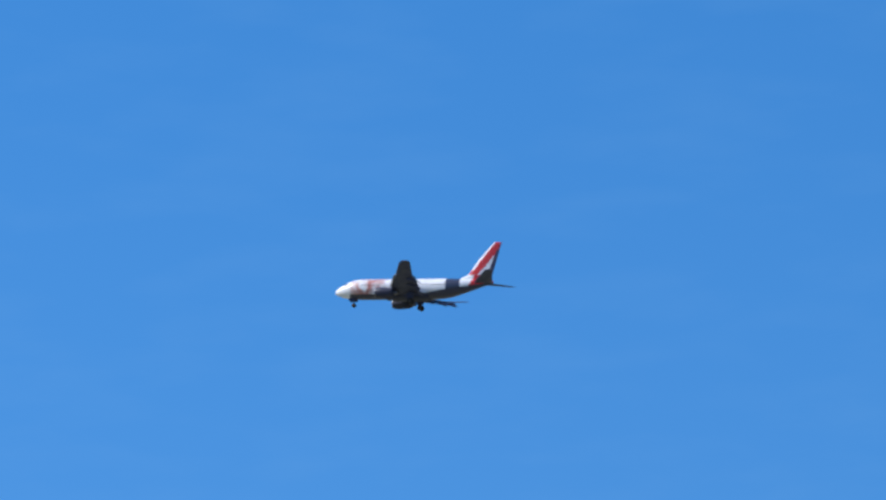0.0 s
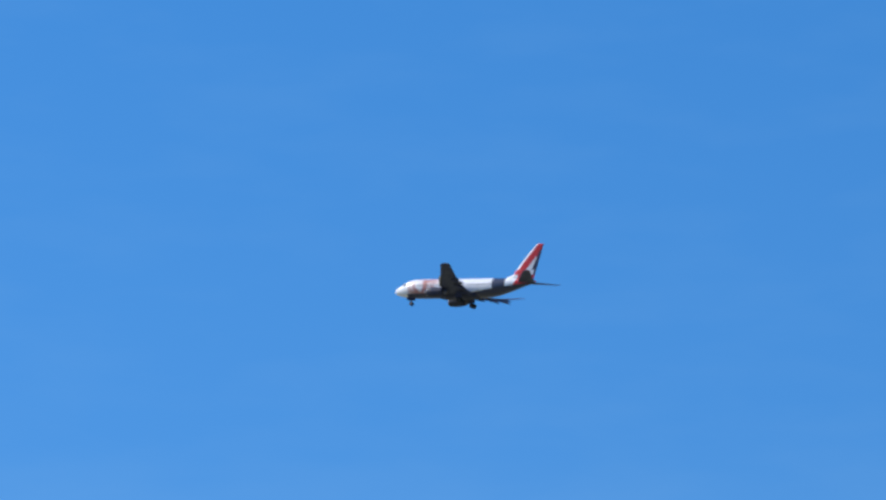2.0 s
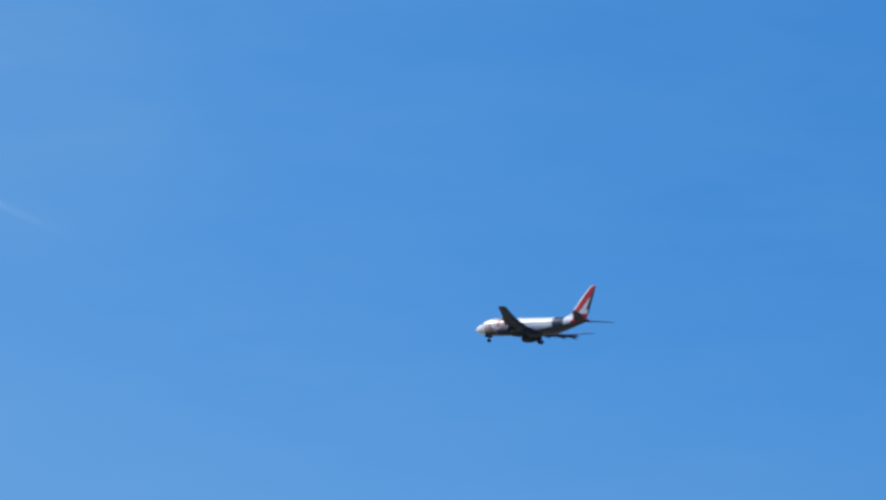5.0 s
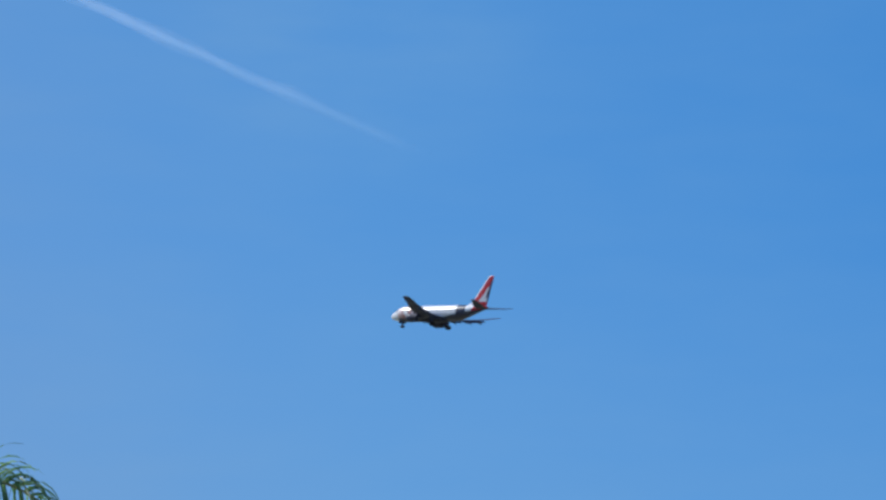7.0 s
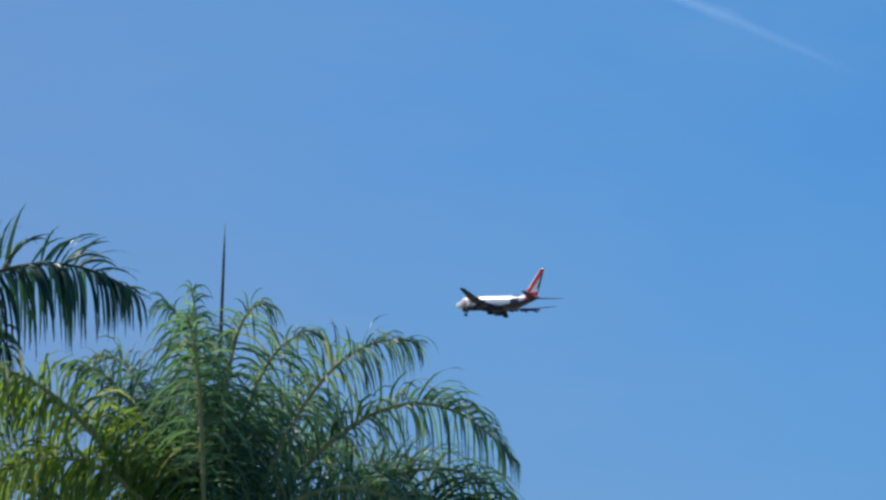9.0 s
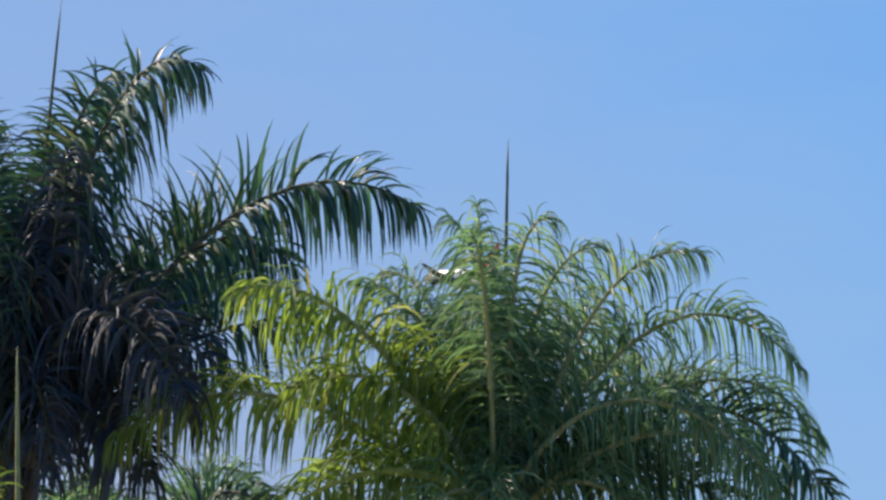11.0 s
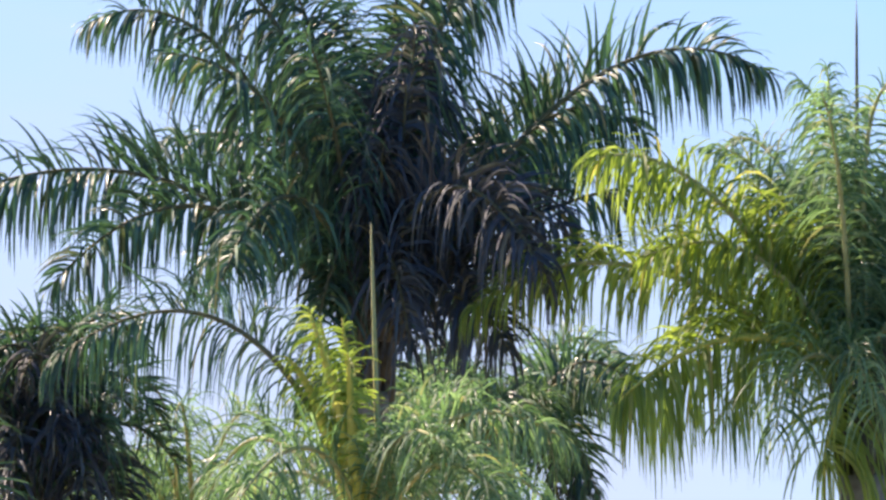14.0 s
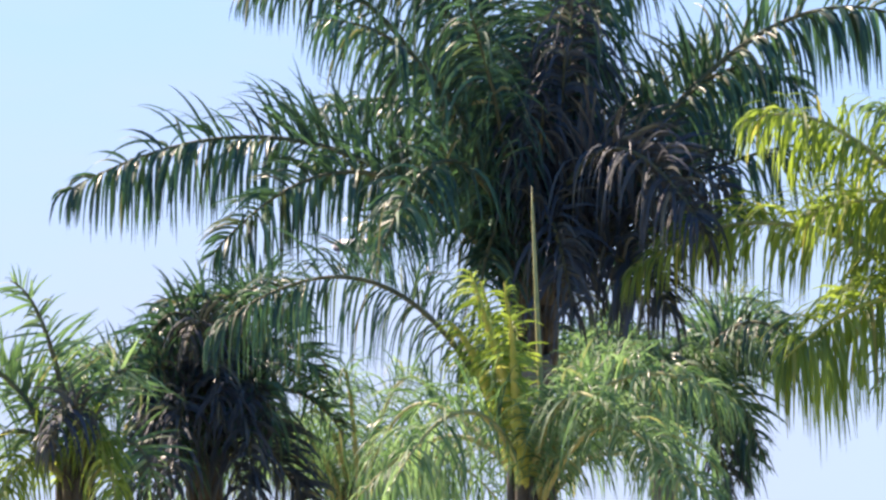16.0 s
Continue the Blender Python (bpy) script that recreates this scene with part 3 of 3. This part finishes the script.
def nacelle(parent, side):
    y = 4.83 * side
    prof = [(10.25, 0.86), (10.32, 0.93), (10.6, 1.02), (11.4, 1.09), (12.4, 1.06), (13.4, 0.93), (14.0, 0.80)]
    inner = [(14.0, 0.74), (13.0, 0.80), (11.2, 0.80), (10.4, 0.79), (10.27, 0.82)]
    ring = lambda x, r, k=24: [(x - 16, -y + r * math.cos(q), -1.75 + r * (0.94 if math.sin(q) < 0 else 1) * math.sin(q)) for q in (2 * math.pi * j / k for j in range(k))]
    v, f = lofted([ring(*p) for p in prof + inner], cap=False)
    eng = piece("engine", mesh_from("engine", v, f, [DARK]), parent, "dark grey engine nacelle")
    v, f = lofted([ring(10.24, 0.82), ring(10.18, 0.87), ring(10.24, 0.93), ring(10.4, 0.98), ring(10.41, 0.95)], cap=False)
    piece("intake_lip", mesh_from("intake_lip", v, f, [ALLOY]), eng, "bare metal intake lip")
    v, f = lofted([ring(11.15, 0.79), ring(11.2, 0.79)])
    v2, f2 = lofted([ring(10.7, 0.02, 12), ring(10.85, 0.14, 12), ring(11.1, 0.26, 12)])
    v, f = joined((v, f), (v2, f2))
    piece("fan", mesh_from("fan", v, f, [DARK]), eng)
    v, f = lofted([ring(13.6, 0.62), ring(14.3, 0.55), ring(14.8, 0.42), ring(14.85, 0.36), ring(14.85, 0.24), ring(15.3, 0.05)])
    piece("exhaust", mesh_from("exhaust", v, f, [STEEL]), eng)
    pyl = [[(x - 16, -y + w, z) for x, w, z in ((a, -h, zz), (a, h, zz), (b, h, zz), (b, -h, zz))] for a, b, h, zz in ((11.2, 14.6, 0.16, -0.85), (12.8, 17.2, 0.2, -0.95 + 0.1))]
    v, f = lofted(pyl)
    piece("pylon", mesh_from("pylon", v, f, [GREY], smooth=False), parent)


def wheel(parent, x, y, z, r, w):
    prof = [(-0.5, 0.62), (-0.5, 0.86), (-0.38, 0.97), (0, 1.0), (0.38, 0.97), (0.5, 0.86), (0.5, 0.62)]
    k = 20
    rings = [[(x - 16 + r * q * math.cos(a), -y + w * p, z + r * q * math.sin(a)) for a in (2 * math.pi * j / k for j in range(k))] for p, q in prof]
    v, f = lofted(rings, cap=False)
    tyre = piece("wheel", mesh_from("wheel", v, f, [RUBBER]), parent)
    rings = [[(x - 16 + r * q * math.cos(a), -y + w * p, z + r * q * math.sin(a)) for a in (2 * math.pi * j / k for j in range(k))] for p, q in ((-0.45, 0.63), (-0.3, 0.4), (0.3, 0.4), (0.45, 0.63))]
    v, f = lofted(rings)
    return tyre, mesh_from("hub", v, f, [STEEL])


def gear(parent, name, x, y, foot, top, r, w, gap, door):
    leg = tube([(x - 16, -y, top), (x - 16, -y, (foot + r + top) / 2), (x - 16, -y, foot + r)], [0.14, 0.12, 0.08], 10)
    axle = tube([(x - 16, -y - gap, foot + r), (x - 16, -y + gap, foot + r)], [0.06, 0.06], 8)
    brace = tube([(x - 16 - 0.1, -y, foot + r + 0.7), (x - 16 - 1.1, -y * 0.8, top)], [0.06, 0.06], 8)
    v, f = joined(leg, axle, brace)
    g = piece(name, mesh_from(name, v, f, [STEEL]), parent)
    for s in (-1, 1):
        tyre, hub = wheel(g, x, y + s * gap, foot + r, r, w)
        piece("hub", hub, g)
    for dx, dy, h in door:
        box = [[(x - 16 + a, -(y + dy) + b, zz) for a, b in ((dx - 0.75, -0.03), (dx + 0.75, -0.03), (dx + 0.75, 0.03), (dx - 0.75, 0.03))] for zz in (top - 0.25, top - 0.25 - h)]
        v, f = lofted(box)
        piece("gear_door", mesh_from("gear_door", v, f, [GREY], smooth=False), g)


def build_airliner():
    jet = thing("airliner", pose(0, 0, 0), "white and orange twin-engine airliner with its landing gear down", "airplane")
    # hull
    st = [(0.0, 0.04, -0.55), (0.12, 0.28, -0.55), (0.4, 0.54, -0.52), (0.9, 0.80, -0.48), (1.6, 1.08, -0.39), (2.3, 1.33, -0.27), (3.0, 1.54, -0.15),
          (3.9, 1.73, -0.05), (5.2, 1.87, 0), (7, 1.88, 0), (10, 1.88, 0), (14, 1.88, 0), (18, 1.88, 0), (21, 1.88, 0), (22.5, 1.84, 0.05), (24, 1.70, 0.18),
          (26, 1.40, 0.44), (28, 1.04, 0.74), (29.8, 0.70, 0.98), (31.2, 0.42, 1.14), (32.0, 0.22, 1.22), (32.2, 0.10, 1.24)]
    k = 36
    rings = [[(x - 16, r * math.cos(q), zc + r * 1.06 * math.sin(q)) for q in (2 * math.pi * j / k for j in range(k))] for x, r, zc in st]
    v, f = lofted(rings)
    hull = piece("fuselage", mesh_from("fuselage", v, f, [LIVERY]), jet, "white hull with orange swirls and underside shade painted dark")
    # cockpit panes and cabin windows lie proud of the hull
    def on_hull(x, ang, out=0.02):
        r = float(np.interp(x, [s[0] for s in st], [s[1] for s in st])) + out
        zc = float(np.interp(x, [s[0] for s in st], [s[2] for s in st]))
        return (x - 16, -r * math.cos(ang), zc + r * 1.06 * math.sin(ang))
    for s in (1, -1):
        for x0, x1, a0, a1 in ((1.75, 2.35, 1.02, 1.50), (2.0, 2.65, 0.66, 0.98), (2.45, 3.05, 0.40, 0.63)):
            a0, a1 = (a0, a1) if s > 0 else (math.pi - a0, math.pi - a1)
            quad = [on_hull(x0, a0), on_hull(x1, a0), on_hull(x1 + 0.1, a1), on_hull(x0 + 0.1, a1)]
            inner = [on_hull(x0, a0, -0.05), on_hull(x1, a0, -0.05), on_hull(x1 + 0.1, a1, -0.05), on_hull(x0 + 0.1, a1, -0.05)]
            v, f = lofted([inner, quad])
            piece("cockpit_window", mesh_from("cockpit_window", v, f, [GLASS], smooth=False), hull)
        shared = None
        for i in range(42):
            x = 6.0 + i * 0.508
            if x > 23.6:
                break
            if shared is None:
                oval = [(0.13 * math.cos(q), 0.0, 0.18 * math.sin(q)) for q in (2 * math.pi * j / 10 for j in range(10))]
                v, f = lofted([[(a, 0.03, c) for a, b, c in oval], [(a, -0.012, c) for a, b, c in oval]])
                shared = mesh_from("cabin_window", v, f, [GLASS], smooth=False)
            w = piece("cabin_window", shared, hull)
            p = on_hull(x, 0.21 if s > 0 else math.pi - 0.21, 0.0)
            w.matrix_basis = pose(*p, 0, 0, 0 if s > 0 else 180)
    # belly fairing
    rings = [[(x - 16, w * math.cos(q), -1.35 + h * math.sin(q)) for q in (2 * math.pi * j / 20 for j in range(20))] for x, w, h in
             ((9.8, 0.3, 0.3), (11, 1.7, 0.82), (13, 2.1, 1.0), (17, 2.1, 1.0), (19, 1.6, 0.85), (21, 0.4, 0.4))]
    v, f = lofted(rings)
    piece("wing_fairing", mesh_from("wing_fairing", v, f, [DARK]), jet)
    for s in (1, -1):
        rings = []
        for y in (0.6, 1.9, 3.6, 5.6, 8.5, 11.5, 14.2, 16.6, 17.0, 17.15):
            le, ch, z = wing_at(y)
            rings.append(foil((le, y * s, z), ch, 0.135 - 0.001 * y))
        v, f = lofted(rings)
        wing = piece("wing", mesh_from("wing", v, f, [GREY]), jet, "grey swept wing with lowered flaps")
        for y0, y1 in ((2.3, 5.2), (5.9, 11.9)):
            rings = []
            for y in (y0, (y0 + y1) / 2, y1):
                le, ch, z = wing_at(y)
                rings.append(foil((le + ch * 0.93, y * s, z - 0.16), ch * 0.26 if y > 5.5 else 1.25, 0.12, incidence=radians(30)))
            v, f = lofted(rings)
            piece("flap", mesh_from("flap", v, f, [GREY]), wing)
            rings = []
            for y in (y0 + 0.3, y1 - 0.1):
                le, ch, z = wing_at(y)
                rings.append(foil((le - 0.38, y * s, z - 0.22), 0.62, 0.14, incidence=radians(-22)))
            v, f = lofted(rings)
            piece("slat", mesh_from("slat", v, f, [ALLOY]), wing)
        for y in (3.4, 7.4, 10.3):
            le, ch, z = wing_at(y)
            x0 = le + ch * 0.62
            pts = [(x0 - 16 + dx, -y * s, z - 0.28 - dz) for dx, dz in ((0, 0), (0.7, 0.12), (1.6, 0.28), (2.6, 0.62), (3.1, 0.86))]
            v, f = tube(pts, [0.05, 0.2, 0.24, 0.16, 0.03], 10)
            piece("flap_fairing", mesh_from("flap_fairing", v, f, [GREY]), wing)
        nacelle(jet, s)
        rings = [foil((28.3 + 0.70 * (y - 0.6), y * s, 1.05 + 0.14 * (y - 0.6)), 3.9 - 0.38 * (y - 0.6), 0.14) for y in (0.4, 1.5, 3.5, 5.5, 6.9, 7.17)]
        v, f = lofted(rings)
        piece("horizontal_stabilizer", mesh_from("horizontal_stabilizer", v, f, [GREY]), jet)
        gear(jet, "main_gear", 16.7, 2.86 * s, -3.60, -1.3, 0.56, 0.40, 0.43, [(0.0, 0.62, 1.0)])
    gear(jet, "nose_gear", 4.0, 0.0, -3.45, -1.5, 0.40, 0.24, 0.24, [(-0.2, 0.42, 0.55), (-0.2, -0.42, 0.55)])
    # fin in coloured panels
    rows, n = 40, 27
    rings = []
    for i in range(rows + 1):
        h = i / rows
        z = 1.3 + h * 7.75
        le = 24.6 + 2.3 * min(1, h / 0.16) + (h - 0.16) * 5.2 if h < 0.16 else 26.9 + (h - 0.16) * 5.25 + 0.7 * max(0, h - 0.55) ** 1.3 * 2
        te = 31.55 + h * 1.75
        rings.append(foil((le, 0, z), te - le, 0.10 if h > 0.16 else 0.10 * (0.5 + 3 * h), "y", n))
    v, f = lofted(rings)
    k = len(rings[0])
    index = []
    for i in range(rows):
        h = (i + 0.5) / rows
        for j in range(k):
            c = (0.5 - 0.5 * math.cos(math.pi * (j if j < n else k - j) / (n - 1)))
            if h < 0.17:
                m = 0 if c < 0.46 - 1.2 * h else 1
            # sun glint on the leading edge, painted as a white strip
            elif c < (0.09 if h < 0.55 else 0.14) and h > 0.3:
                m = 0
            elif c > 0.90 or (c > 0.76 and 0.30 < h < 0.82):
                m = 2
            elif 0.36 + 0.65 * (h - 0.17) < c and h < 0.66:
                m = 0
            else:
                m = 1
            index.append(m)
    index += [2, 1]
    piece("vertical_stabilizer", mesh_from("vertical_stabilizer", v, f, [WHITE, RED, GREY], index), jet, "orange-red fin with a white flash, a painted leading-edge glint and a grey rudder edge")
    return jet


JET = build_airliner()


def motions():
    def at(t):
        return pose(-342.605 - 71.016 * t, 855.043, 194.945 - 1.814 * t + EYE, -2.3, 4.329, 1.677)
    walk(JET, [(t, at(t)) for t in (0, 4, 8, 12, 16)])


motions()
